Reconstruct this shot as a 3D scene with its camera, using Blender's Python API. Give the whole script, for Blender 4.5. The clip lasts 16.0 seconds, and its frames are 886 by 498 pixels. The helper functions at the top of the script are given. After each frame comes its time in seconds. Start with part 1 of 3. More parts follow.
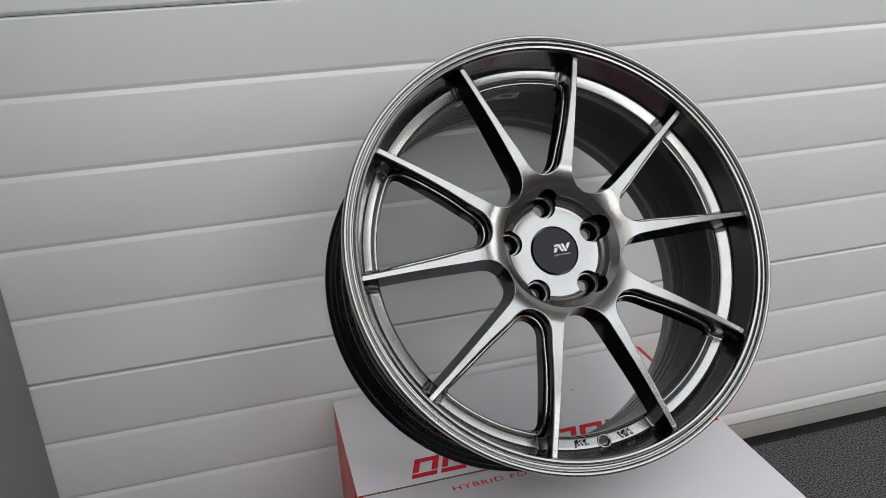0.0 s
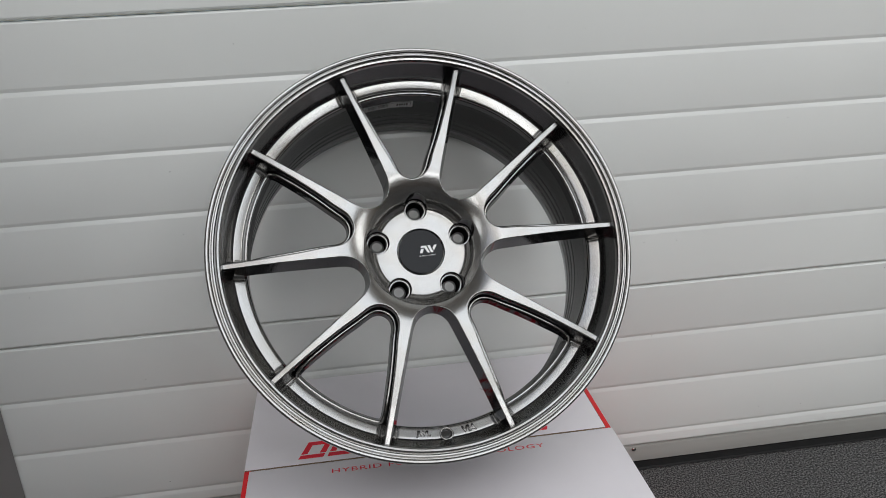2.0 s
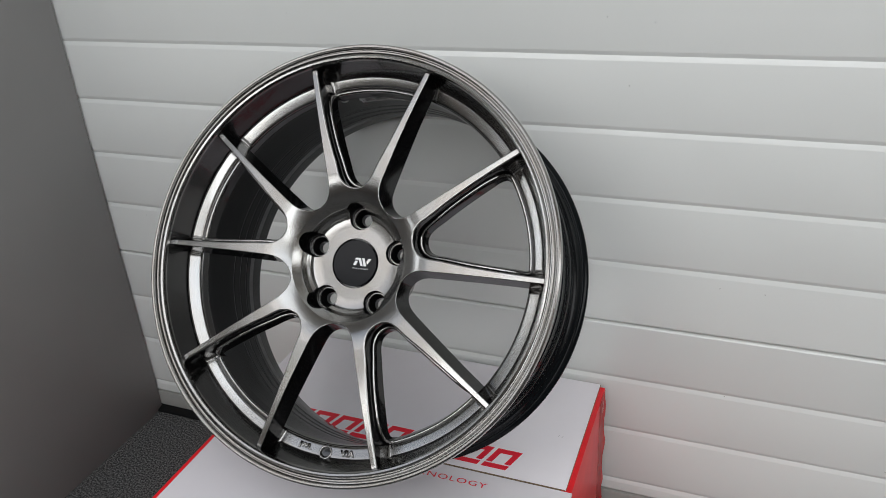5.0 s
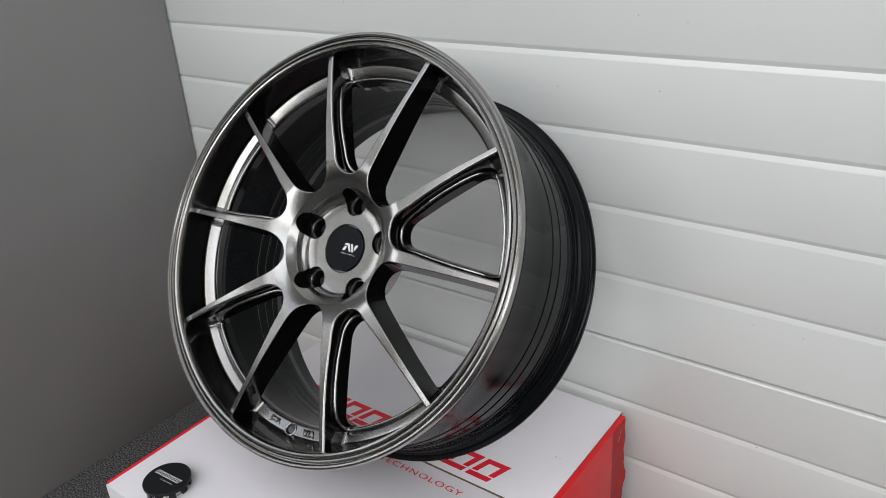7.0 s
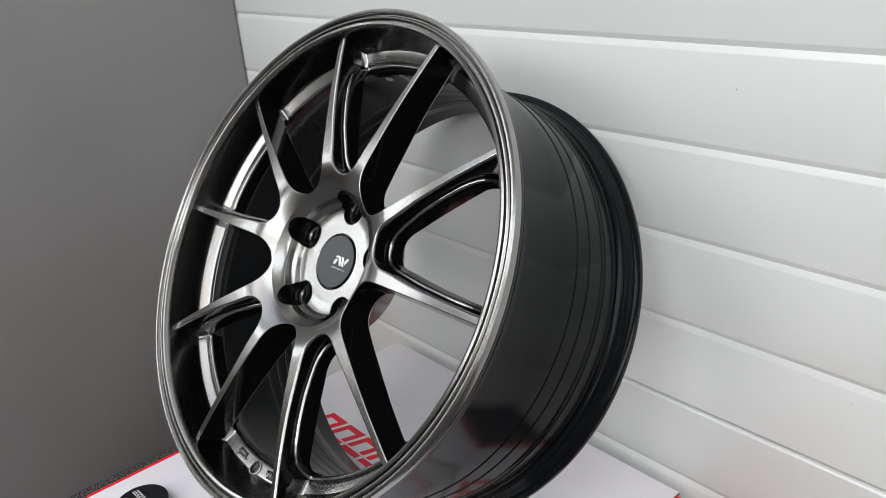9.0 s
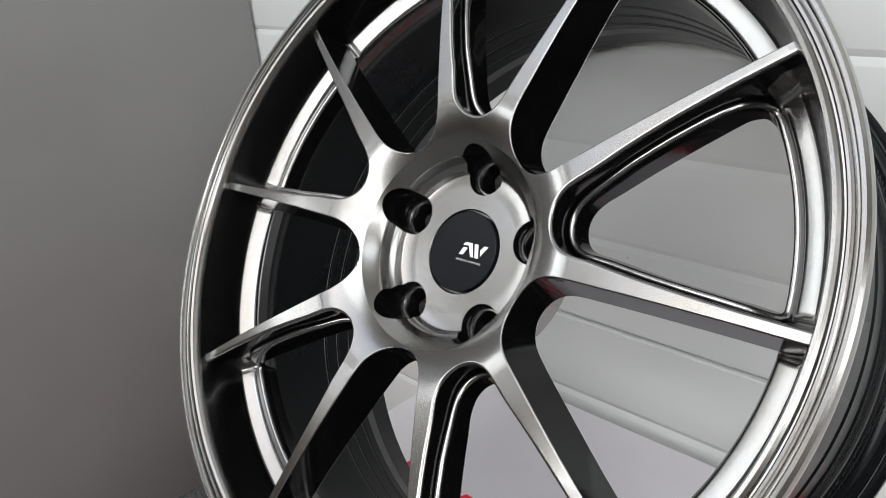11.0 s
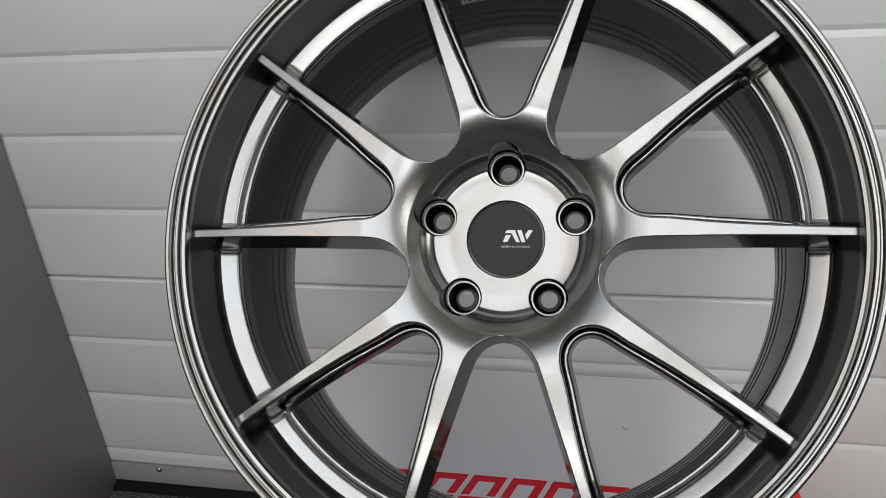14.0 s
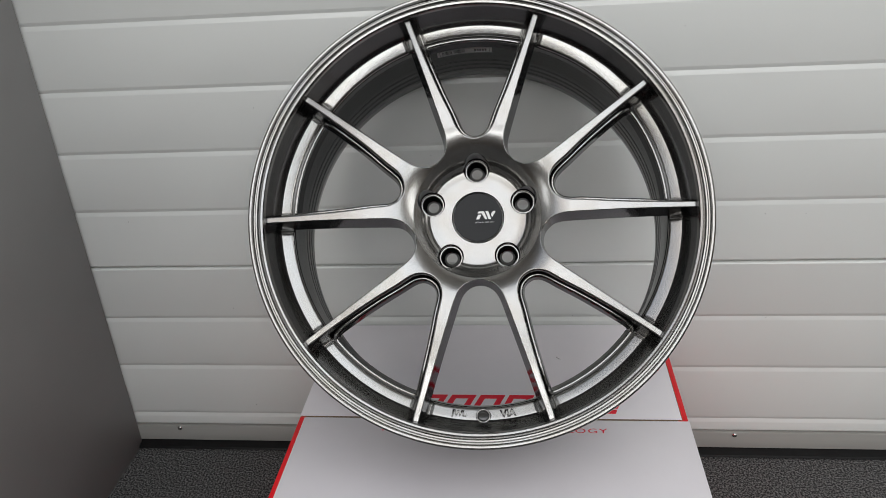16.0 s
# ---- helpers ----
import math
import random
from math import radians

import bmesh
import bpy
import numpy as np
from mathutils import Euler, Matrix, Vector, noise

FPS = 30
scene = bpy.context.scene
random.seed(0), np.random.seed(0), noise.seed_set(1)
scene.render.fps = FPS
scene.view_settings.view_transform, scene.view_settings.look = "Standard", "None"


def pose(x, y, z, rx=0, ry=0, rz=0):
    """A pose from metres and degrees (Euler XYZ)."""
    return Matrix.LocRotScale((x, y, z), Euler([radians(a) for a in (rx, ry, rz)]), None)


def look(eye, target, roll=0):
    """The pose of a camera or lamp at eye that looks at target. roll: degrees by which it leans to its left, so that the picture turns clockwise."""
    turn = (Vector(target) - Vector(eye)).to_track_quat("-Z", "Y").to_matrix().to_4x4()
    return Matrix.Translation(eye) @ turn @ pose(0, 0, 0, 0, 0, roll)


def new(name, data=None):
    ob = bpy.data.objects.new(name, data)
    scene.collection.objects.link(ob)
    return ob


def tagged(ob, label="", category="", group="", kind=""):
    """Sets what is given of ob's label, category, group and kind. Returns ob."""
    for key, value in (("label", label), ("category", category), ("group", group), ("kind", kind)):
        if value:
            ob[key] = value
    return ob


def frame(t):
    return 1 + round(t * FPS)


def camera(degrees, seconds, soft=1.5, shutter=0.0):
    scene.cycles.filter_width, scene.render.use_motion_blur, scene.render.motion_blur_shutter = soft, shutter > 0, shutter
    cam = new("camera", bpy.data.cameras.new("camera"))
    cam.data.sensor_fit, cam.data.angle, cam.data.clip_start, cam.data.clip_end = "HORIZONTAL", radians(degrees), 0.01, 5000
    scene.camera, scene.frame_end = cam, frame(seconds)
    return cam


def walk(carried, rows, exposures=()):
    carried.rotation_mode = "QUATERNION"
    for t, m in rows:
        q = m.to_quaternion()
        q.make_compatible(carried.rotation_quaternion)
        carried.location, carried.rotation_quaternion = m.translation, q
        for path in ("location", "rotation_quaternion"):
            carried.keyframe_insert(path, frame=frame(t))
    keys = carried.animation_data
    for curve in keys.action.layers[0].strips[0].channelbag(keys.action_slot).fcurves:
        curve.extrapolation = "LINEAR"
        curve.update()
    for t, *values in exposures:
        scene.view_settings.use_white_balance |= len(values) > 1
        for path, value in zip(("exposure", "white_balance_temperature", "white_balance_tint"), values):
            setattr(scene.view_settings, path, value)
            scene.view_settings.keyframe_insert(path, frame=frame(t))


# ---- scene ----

# ---------------------------------------------------------------- camera
cam = camera(60.08, 16.0, 0.75)
ROWS = [
    (0, -0.3405, -1.0715, 0.9283, 68.659, 2.741, -15.475),
    (0.5, -0.3127, -1.0943, 0.9219, 69.126, 2.694, -15.220),
    (1, -0.2494, -1.1247, 0.9108, 69.789, 2.867, -14.059),
    (1.5, -0.1687, -1.1560, 0.9245, 69.296, 2.768, -11.900),
    (2, -0.0859, -1.1836, 0.9282, 69.464, 2.590, -8.120),
    (2.5, 0.0083, -1.1874, 0.9414, 68.466, 2.891, -2.660),
    (3, 0.0953, -1.1640, 0.9547, 67.093, 3.024, 2.704),
    (3.5, 0.1805, -1.1149, 0.9662, 65.627, 3.019, 7.504),
    (4, 0.2610, -1.0654, 0.9862, 64.552, 3.089, 12.373),
    (4.5, 0.3392, -1.0367, 1.0017, 63.852, 3.216, 16.857),
    (5, 0.4173, -1.0021, 1.0107, 63.454, 3.273, 21.180),
    (5.2, 0.4416, -0.9961, 1.0107, 63.469, 3.283, 22.682),
    (7.3, 0.6302, -0.8359, 0.9739, 64.667, 3.675, 38.673),
    (7.5, 0.6384, -0.8042, 0.9752, 64.429, 3.899, 40.215),
    (8, 0.6601, -0.7467, 0.9526, 65.134, 3.917, 43.801),
    (8.2, 0.6590, -0.7304, 0.9453, 65.524, 3.870, 44.888),
    (10.3, 0.4715, -0.6151, 0.8164, 68.363, 4.349, 50.099),
    (10.5, 0.4354, -0.6191, 0.8088, 68.132, 4.525, 49.064),
    (11, 0.3441, -0.6271, 0.7931, 67.376, 4.659, 44.827),
    (11.5, 0.2661, -0.6472, 0.7823, 67.134, 4.683, 39.396),
    (12, 0.2058, -0.6578, 0.7842, 66.643, 4.898, 33.087),
    (12.5, 0.1697, -0.6796, 0.7830, 65.731, 4.323, 26.088),
    (13, 0.1264, -0.7012, 0.7852, 65.161, 4.343, 20.329),
    (13.5, 0.0845, -0.7513, 0.8153, 64.118, 4.244, 14.867),
    (14, 0.0724, -0.8107, 0.8439, 63.793, 4.094, 11.158),
    (14.5, 0.0557, -0.8836, 0.8779, 63.530, 3.782, 8.124),
    (15, 0.0502, -0.9633, 0.8881, 63.474, 3.615, 6.651),
    (15.5, 0.0482, -1.0313, 0.9135, 63.664, 3.495, 5.645),
    (16, 0.0538, -1.0946, 0.9502, 63.727, 3.397, 5.217),
]
EXPOSURE = [(0.0, 0.90, 6500, 8), (3.5, 0.85, 6500, 8), (5.0, 1.00, 6490, 8), (7.5, 1.19, 6460, 8), (8.0, 1.23, 6460, 8), (10.5, 1.69, 6500, 8), (11.5, 1.57, 6500, 8), (12.0, 1.47, 6500, 8), (13.0, 1.22, 6480, 8), (14.0, 0.95, 6510, 8), (14.5, 0.85, 6550, 8), (15.0, 0.86, 6580, 8), (16.0, 0.9, 6610, 8)]
walk(cam, [(t, pose(*row)) for t, *row in ROWS], EXPOSURE)

# ---------------------------------------------------------------- light
world = bpy.data.worlds.new("overcast_sky")
scene.world = world
world.use_nodes = True
wn = world.node_tree
sky = wn.nodes.new("ShaderNodeTexSky")
sky.sky_type, sky.sun_disc = "NISHITA", False
sky.sun_elevation, sky.sun_rotation = radians(40), radians(200)
wn.links.new(sky.outputs[0], wn.nodes["Background"].inputs[0])
wn.nodes["Background"].inputs[1].default_value = 0.05

# lamps in a made-up roof light, shopfront and side windows, unseen behind the camera
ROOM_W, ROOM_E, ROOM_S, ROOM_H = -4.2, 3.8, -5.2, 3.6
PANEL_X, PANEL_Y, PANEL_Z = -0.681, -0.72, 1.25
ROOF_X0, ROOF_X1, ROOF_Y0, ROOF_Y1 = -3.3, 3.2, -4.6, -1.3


def unseen_lamp(name, eye, target, wide, high, watts, colour):
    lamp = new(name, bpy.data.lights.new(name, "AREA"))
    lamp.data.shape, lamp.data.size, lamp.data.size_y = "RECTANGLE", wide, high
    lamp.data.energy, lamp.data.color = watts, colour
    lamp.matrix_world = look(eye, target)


# roof lamp added in two halves, the west one dimmer to balance the wheel
for name, x0, x1, watts in (("added_lamp_roof_west", ROOF_X0, -0.75, 7.5), ("added_lamp_roof_east", -0.65, ROOF_X1, 43)):
    unseen_lamp(name, ((x0 + x1) / 2, (ROOF_Y0 + ROOF_Y1) / 2, ROOM_H + 0.04), ((x0 + x1) / 2, (ROOF_Y0 + ROOF_Y1) / 2, 0), x1 - x0 - 0.04, ROOF_Y1 - ROOF_Y0 - 0.1, watts, (0.990, 0.995, 0.995))
unseen_lamp("added_lamp_south", (0.3, ROOM_S - 0.02, 2.85), (0.3, 0, 2.85), 5.2, 1.1, 38, (1.0, 0.985, 0.965))
unseen_lamp("added_lamp_east", (ROOM_E + 0.02, -2.4, 2.15), (0, -2.4, 2.15), 2.8, 1.1, 20, (1.0, 0.985, 0.965))
unseen_lamp("added_lamp_west", (ROOM_W - 0.02, -3.5, 2.60), (0, -3.5, 2.60), 2.2, 1.0, 11, (1.0, 0.985, 0.965))


# ---------------------------------------------------------------- materials
def material(name, colour, rough=0.5, metal=0.0, coat=0.0):
    m = bpy.data.materials.new(name)
    m.use_nodes = True
    b = m.node_tree.nodes["Principled BSDF"]
    b.inputs["Base Color"].default_value = (*colour, 1)
    b.inputs["Roughness"].default_value, b.inputs["Metallic"].default_value = rough, metal
    b.inputs["Coat Weight"].default_value, b.inputs["Coat Roughness"].default_value = coat, 0.05
    return m


def vary(m, colours, scale, stretch=(1, 1, 1), detail=6, bump=0.0, bump_scale=None, rough=None, span=(0.3, 0.7)):
    """Two-tone noise for the colour, with fine relief and uneven gloss."""
    n, li = m.node_tree.nodes, m.node_tree.links
    b = n["Principled BSDF"]
    co, mp, no, ra = (n.new("ShaderNode" + k) for k in ("TexCoord", "Mapping", "TexNoise", "ValToRGB"))
    mp.inputs["Scale"].default_value = stretch
    no.inputs["Scale"].default_value, no.inputs["Detail"].default_value = scale, detail
    li.new(co.outputs["Object"], mp.inputs[0])
    li.new(mp.outputs[0], no.inputs["Vector"])
    li.new(no.outputs["Fac"], ra.inputs[0])
    for e, c, p in zip(ra.color_ramp.elements, colours, span):
        e.color, e.position = (*c, 1), p
    li.new(ra.outputs[0], b.inputs["Base Color"])
    if rough:
        mr = n.new("ShaderNodeMapRange")
        mr.inputs["To Min"].default_value, mr.inputs["To Max"].default_value = rough
        wide = n.new("ShaderNodeTexNoise")
        wide.inputs["Scale"].default_value = scale * 0.15
        li.new(mp.outputs[0], wide.inputs["Vector"])
        li.new(wide.outputs["Fac"], mr.inputs[0])
        li.new(mr.outputs[0], b.inputs["Roughness"])
    if bump:
        bp, fine = n.new("ShaderNodeBump"), n.new("ShaderNodeTexNoise")
        fine.inputs["Scale"].default_value, fine.inputs["Detail"].default_value = bump_scale or scale, 4
        bp.inputs["Strength"].default_value, bp.inputs["Distance"].default_value = bump, 0.001
        li.new(mp.outputs[0], fine.inputs["Vector"])
        li.new(fine.outputs["Fac"], bp.inputs["Height"])
        li.new(bp.outputs[0], b.inputs["Normal"])
    return m


DOOR = vary(material("door_paint", (0.74, 0.75, 0.73), 0.32), ((0.72, 0.735, 0.715), (0.76, 0.77, 0.75)), 3.0, bump=0.05, bump_scale=500, rough=(0.22, 0.31))
ALU = vary(material("anodised_aluminium", (0.40, 0.395, 0.37), 0.45, 0.2), ((0.37, 0.365, 0.345), (0.43, 0.425, 0.40)), 40, (0.05, 1, 1), rough=(0.35, 0.5))
RUBBER = vary(material("black_rubber", (0.006, 0.006, 0.0065), 0.42), ((0.005, 0.005, 0.0055), (0.009, 0.009, 0.0095)), 60)
RUBBER.node_tree.nodes["Principled BSDF"].inputs["Specular IOR Level"].default_value = 0.25
STEEL = material("screw_steel", (0.6, 0.59, 0.56), 0.25, 1.0)
PANEL = vary(material("dark_grey_laminate", (0.243, 0.237, 0.234), 0.4), ((0.234, 0.228, 0.225), (0.252, 0.246, 0.243)), 6, bump=0.04, bump_scale=900, rough=(0.36, 0.44))
CARPET = vary(material("grey_carpet", (0.06, 0.06, 0.06), 0.95), ((0.012, 0.012, 0.0125), (0.215, 0.213, 0.211)), 320, detail=7, bump=1.0, bump_scale=430, span=(0.43, 0.66))
# made-up walls out of view, brown so the wheel reflects a dim room
PLASTER = vary(material("unseen_wall_brown", (0.18, 0.142, 0.112), 0.8), ((0.165, 0.130, 0.100), (0.195, 0.155, 0.125)), 4, bump=0.1, bump_scale=80)
# for an unseen wall that darkens the hub's reflection
BROWNWALL = vary(material("unseen_wall_dark_brown", (0.075, 0.056, 0.042), 0.7), ((0.062, 0.046, 0.034), (0.088, 0.066, 0.050)), 6, (8, 8, 0.6), bump=0.1, bump_scale=40)
CEIL = vary(material("ceiling_paint", (0.7, 0.7, 0.68), 0.85), ((0.66, 0.66, 0.64), (0.74, 0.74, 0.72)), 3)
CARD = vary(material("white_coated_card", (0.82, 0.785, 0.82), 0.42), ((0.80, 0.765, 0.80), (0.84, 0.805, 0.84)), 9, bump=0.06, bump_scale=140, rough=(0.36, 0.5))
RED = vary(material("red_print", (0.78, 0.008, 0.015), 0.32), ((0.72, 0.006, 0.012), (0.82, 0.010, 0.018)), 30, rough=(0.29, 0.38))
RED.node_tree.nodes["Principled BSDF"].inputs["Specular IOR Level"].default_value = 0.3
INK = material("red_ink", (0.84, 0.006, 0.03), 0.4)
BLACKINK = material("black_ink", (0.02, 0.02, 0.02), 0.5)
HYPER = vary(material("hyper_silver", (0.364, 0.364, 0.359), 0.25, 1.0, 0.5), ((0.292, 0.291, 0.288), (0.360, 0.359, 0.355)), 1500, detail=3, bump=0.022, bump_scale=1800, rough=(0.22, 0.27))
BARREL = vary(material("satin_black_paint", (0.006, 0.0063, 0.007), 0.22), ((0.0042, 0.0052, 0.0062), (0.0056, 0.0068, 0.0080)), 300, bump=0.01, bump_scale=900, rough=(0.12, 0.17))
BARREL.node_tree.nodes["Principled BSDF"].inputs["Specular IOR Level"].default_value = 0.13
EDGE = vary(material("grey_ring_edge", (0.10, 0.10, 0.102), 0.35, 0.4), ((0.08, 0.08, 0.082), (0.12, 0.12, 0.122)), 90)
CAPBLACK = material("gloss_black_plastic", (0.012, 0.013, 0.015), 0.12)
CAPBLACK.node_tree.nodes["Principled BSDF"].inputs["Specular IOR Level"].default_value = 0.17
KRAFT = vary(material("raw_cardboard_edge", (0.30, 0.20, 0.12), 0.85), ((0.12, 0.08, 0.05), (0.27, 0.18, 0.11)), 300, (1, 4, 1))
TAPE = vary(material("glossy_clear_tape_over_red", (0.80, 0.012, 0.02), 0.2), ((0.74, 0.008, 0.014), (0.84, 0.016, 0.026)), 60, bump=0.4, bump_scale=70, rough=(0.18, 0.26))
LOGO = material("silver_print", (0.80, 0.80, 0.80), 0.3)
STICKER = vary(material("label_film", (0.66, 0.66, 0.66), 0.4), ((0.62, 0.62, 0.62), (0.70, 0.70, 0.70)), 200)


def specks(m, scale, size, share):
    """Sparse dark dust specks on an upright painted sheet."""
    n, li = m.node_tree.nodes, m.node_tree.links
    b = n["Principled BSDF"]
    co, sp, cb, vo, near, some, both, mix = (n.new("ShaderNode" + k) for k in ("TexCoord", "SeparateXYZ", "CombineXYZ", "TexVoronoi", "Math", "Math", "Math", "Mix"))
    li.new(co.outputs["Object"], sp.inputs[0])
    li.new(sp.outputs["X"], cb.inputs["X"])
    li.new(sp.outputs["Z"], cb.inputs["Y"])
    vo.voronoi_dimensions, vo.inputs["Scale"].default_value = "2D", scale
    li.new(cb.outputs[0], vo.inputs["Vector"])
    near.operation, near.inputs[1].default_value = "LESS_THAN", size * scale
    some.operation, some.inputs[1].default_value = "LESS_THAN", share
    both.operation, mix.data_type = "MULTIPLY", "RGBA"
    li.new(vo.outputs["Distance"], near.inputs[0])
    li.new(vo.outputs["Color"], some.inputs[0])
    li.new(near.outputs[0], both.inputs[0])
    li.new(some.outputs[0], both.inputs[1])
    li.new(both.outputs[0], mix.inputs["Factor"])
    old = b.inputs["Base Color"].links[0].from_socket
    li.new(old, mix.inputs[6])
    mix.inputs[7].default_value = (0.10, 0.09, 0.08, 1)
    li.new(mix.outputs[2], b.inputs["Base Color"])


def tarnish(m, scale, tint):
    """Broad warm clouding over a metal paint."""
    n, li = m.node_tree.nodes, m.node_tree.links
    b = n["Principled BSDF"]
    co, no, ra, mix = (n.new("ShaderNode" + k) for k in ("TexCoord", "TexNoise", "ValToRGB", "Mix"))
    no.inputs["Scale"].default_value, no.inputs["Detail"].default_value = scale, 4
    li.new(co.outputs["Object"], no.inputs["Vector"])
    li.new(no.outputs["Fac"], ra.inputs[0])
    for e, c, p in zip(ra.color_ramp.elements, (tint, (1, 1, 1)), (0.36, 0.62)):
        e.color, e.position = (*c, 1), p
    mix.data_type, mix.blend_type = "RGBA", "MULTIPLY"
    mix.inputs["Factor"].default_value = 1.0
    li.new(b.inputs["Base Color"].links[0].from_socket, mix.inputs[6])
    li.new(ra.outputs[0], mix.inputs[7])
    li.new(mix.outputs[2], b.inputs["Base Color"])


tarnish(HYPER, 30.0, (0.95, 0.925, 0.89))
specks(DOOR, 11.0, 0.0006, 0.25)


def sheen(m, stretch, strength):
    """Shallow runs of paint, drawn out along the depth of the casting."""
    n, li = m.node_tree.nodes, m.node_tree.links
    co, mp, no, bp = (n.new("ShaderNode" + k) for k in ("TexCoord", "Mapping", "TexNoise", "Bump"))
    mp.inputs["Scale"].default_value, no.inputs["Scale"].default_value, no.inputs["Detail"].default_value = stretch, 1.0, 2
    bp.inputs["Strength"].default_value, bp.inputs["Distance"].default_value = strength, 0.001
    li.new(co.outputs["Object"], mp.inputs[0])
    li.new(mp.outputs[0], no.inputs["Vector"])
    li.new(no.outputs["Fac"], bp.inputs["Height"])
    li.new(bp.outputs[0], n["Principled BSDF"].inputs["Normal"])
    return m


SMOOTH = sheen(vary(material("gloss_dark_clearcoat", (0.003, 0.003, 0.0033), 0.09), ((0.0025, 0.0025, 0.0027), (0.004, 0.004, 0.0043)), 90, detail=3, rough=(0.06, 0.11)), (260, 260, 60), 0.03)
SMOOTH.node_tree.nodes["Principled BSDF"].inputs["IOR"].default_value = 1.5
# the same hyper silver, with the lip wall's shade put into its colour
LIPWALL = vary(material("shaded_hyper_silver", (0.088, 0.087, 0.087), 0.23, 1.0, 0.6), ((0.081, 0.080, 0.080), (0.095, 0.094, 0.094)), 300, detail=3, rough=(0.20, 0.25))


# ---------------------------------------------------------------- mesh helpers
def mesh_of(name, verts, faces, mat, normals=None, sharp=None):
    me = bpy.data.meshes.new(name)
    me.from_pydata([tuple(v) for v in verts], [], faces)
    me.materials.append(mat)
    me.shade_smooth()
    if sharp is not None:
        me.set_sharp_from_angle(angle=radians(sharp))
    if normals is not None:
        me.normals_split_custom_set_from_vertices([tuple(n) for n in normals])
    me.update()
    return me


def place_part(name, me, parent, label="", at=None):
    ob = new(name, me)
    ob.parent = parent
    if at is not None:
        ob.matrix_basis = at
    return tagged(ob, label)


def part(name, bm, mat, parent, label="", sharp=35, at=None):
    me = bpy.data.meshes.new(name)
    bmesh.ops.recalc_face_normals(bm, faces=bm.faces)
    bm.to_mesh(me)
    bm.free()
    me.materials.append(mat)
    me.shade_smooth()
    me.set_sharp_from_angle(angle=radians(sharp))
    return place_part(name, me, parent, label, at)


def bevelled_box(x0, x1, y0, y1, z0, z1, bevel=0.0, seg=2):
    bm = bmesh.new()
    bmesh.ops.create_cube(bm, size=1, matrix=Matrix.LocRotScale(((x0 + x1) / 2, (y0 + y1) / 2, (z0 + z1) / 2), None, (x1 - x0, y1 - y0, z1 - z0)))
    if bevel:
        bmesh.ops.bevel(bm, geom=bm.edges[:], offset=bevel, segments=seg, profile=0.5, affect="EDGES")
    return bm


def lathe(profile, seg, closed=False, wave=None):
    """Turn a profile of (radius, height) round z."""
    n = len(profile)
    verts = [(r * math.cos(a) * k, r * math.sin(a) * k, z) for i in range(seg) for a in (2 * math.pi * i / seg,) for k in (1 + (wave(i) if wave else 0),) for r, z in profile]
    faces = [(i * n + j, ((i + 1) % seg) * n + j, ((i + 1) % seg) * n + (j + 1) % n, i * n + (j + 1) % n) for i in range(seg) for j in range(n if closed else n - 1)]
    return verts, faces


def prism(profile, x0, x1):
    """A profile of (y, z), closed, drawn out along x."""
    n = len(profile)
    verts = [(x, y, z) for x in (x0, x1) for y, z in profile]
    faces = [(j, (j + 1) % n, n + (j + 1) % n, n + j) for j in range(n)] + [tuple(range(n - 1, -1, -1)), tuple(range(n, 2 * n))]
    bm = bmesh.new()
    vs = [bm.verts.new(v) for v in verts]
    for f in faces:
        bm.faces.new([vs[i] for i in f])
    return bm


def setting(name, bm, mat, label, category):
    return tagged(part(name, bm, mat, None, label), category=category, kind="structure")


def thing(name, m, label, category):
    ob = new(name)
    ob.empty_display_size = 0.05
    ob.matrix_basis = m
    return tagged(ob, label, category)


def lettering(name, words, mat, parent, width, height, at, extrude=0.0, label="", spacing=1.0, bold=0.0):
    """Built-in font, fitted to a width and a height, lying in the xy plane round its middle."""
    cu = bpy.data.curves.new(name, "FONT")
    cu.body, cu.size, cu.space_character = words, 1.0, spacing
    cu.align_x, cu.align_y, cu.resolution_u, cu.offset = "CENTER", "CENTER", 3, bold
    ob = bpy.data.objects.new(name, cu)
    scene.collection.objects.link(ob)
    dg = bpy.context.evaluated_depsgraph_get()
    me = bpy.data.meshes.new_from_object(ob.evaluated_get(dg))
    bpy.data.objects.remove(ob)
    xs, ys = [v.co.x for v in me.vertices], [v.co.y for v in me.vertices]
    sx, sy = width / (max(xs) - min(xs)), height / (max(ys) - min(ys))
    mx, my = (max(xs) + min(xs)) / 2, (max(ys) + min(ys)) / 2
    for v in me.vertices:
        v.co = ((v.co.x - mx) * sx, (v.co.y - my) * sy, 0)
    if extrude:
        bm = bmesh.new()
        bm.from_mesh(me)
        got = bmesh.ops.extrude_face_region(bm, geom=bm.faces[:])
        bmesh.ops.translate(bm, vec=(0, 0, extrude), verts=[g for g in got["geom"] if isinstance(g, bmesh.types.BMVert)])
        bm.to_mesh(me)
        bm.free()
    me.materials.clear()
    me.materials.append(mat)
    if extrude:
        me.materials.append(SMOOTH)
        for poly in me.polygons:
            poly.material_index = 0 if poly.center.z > extrude * 0.9 else 1
    return place_part(name, me, parent, label, at)


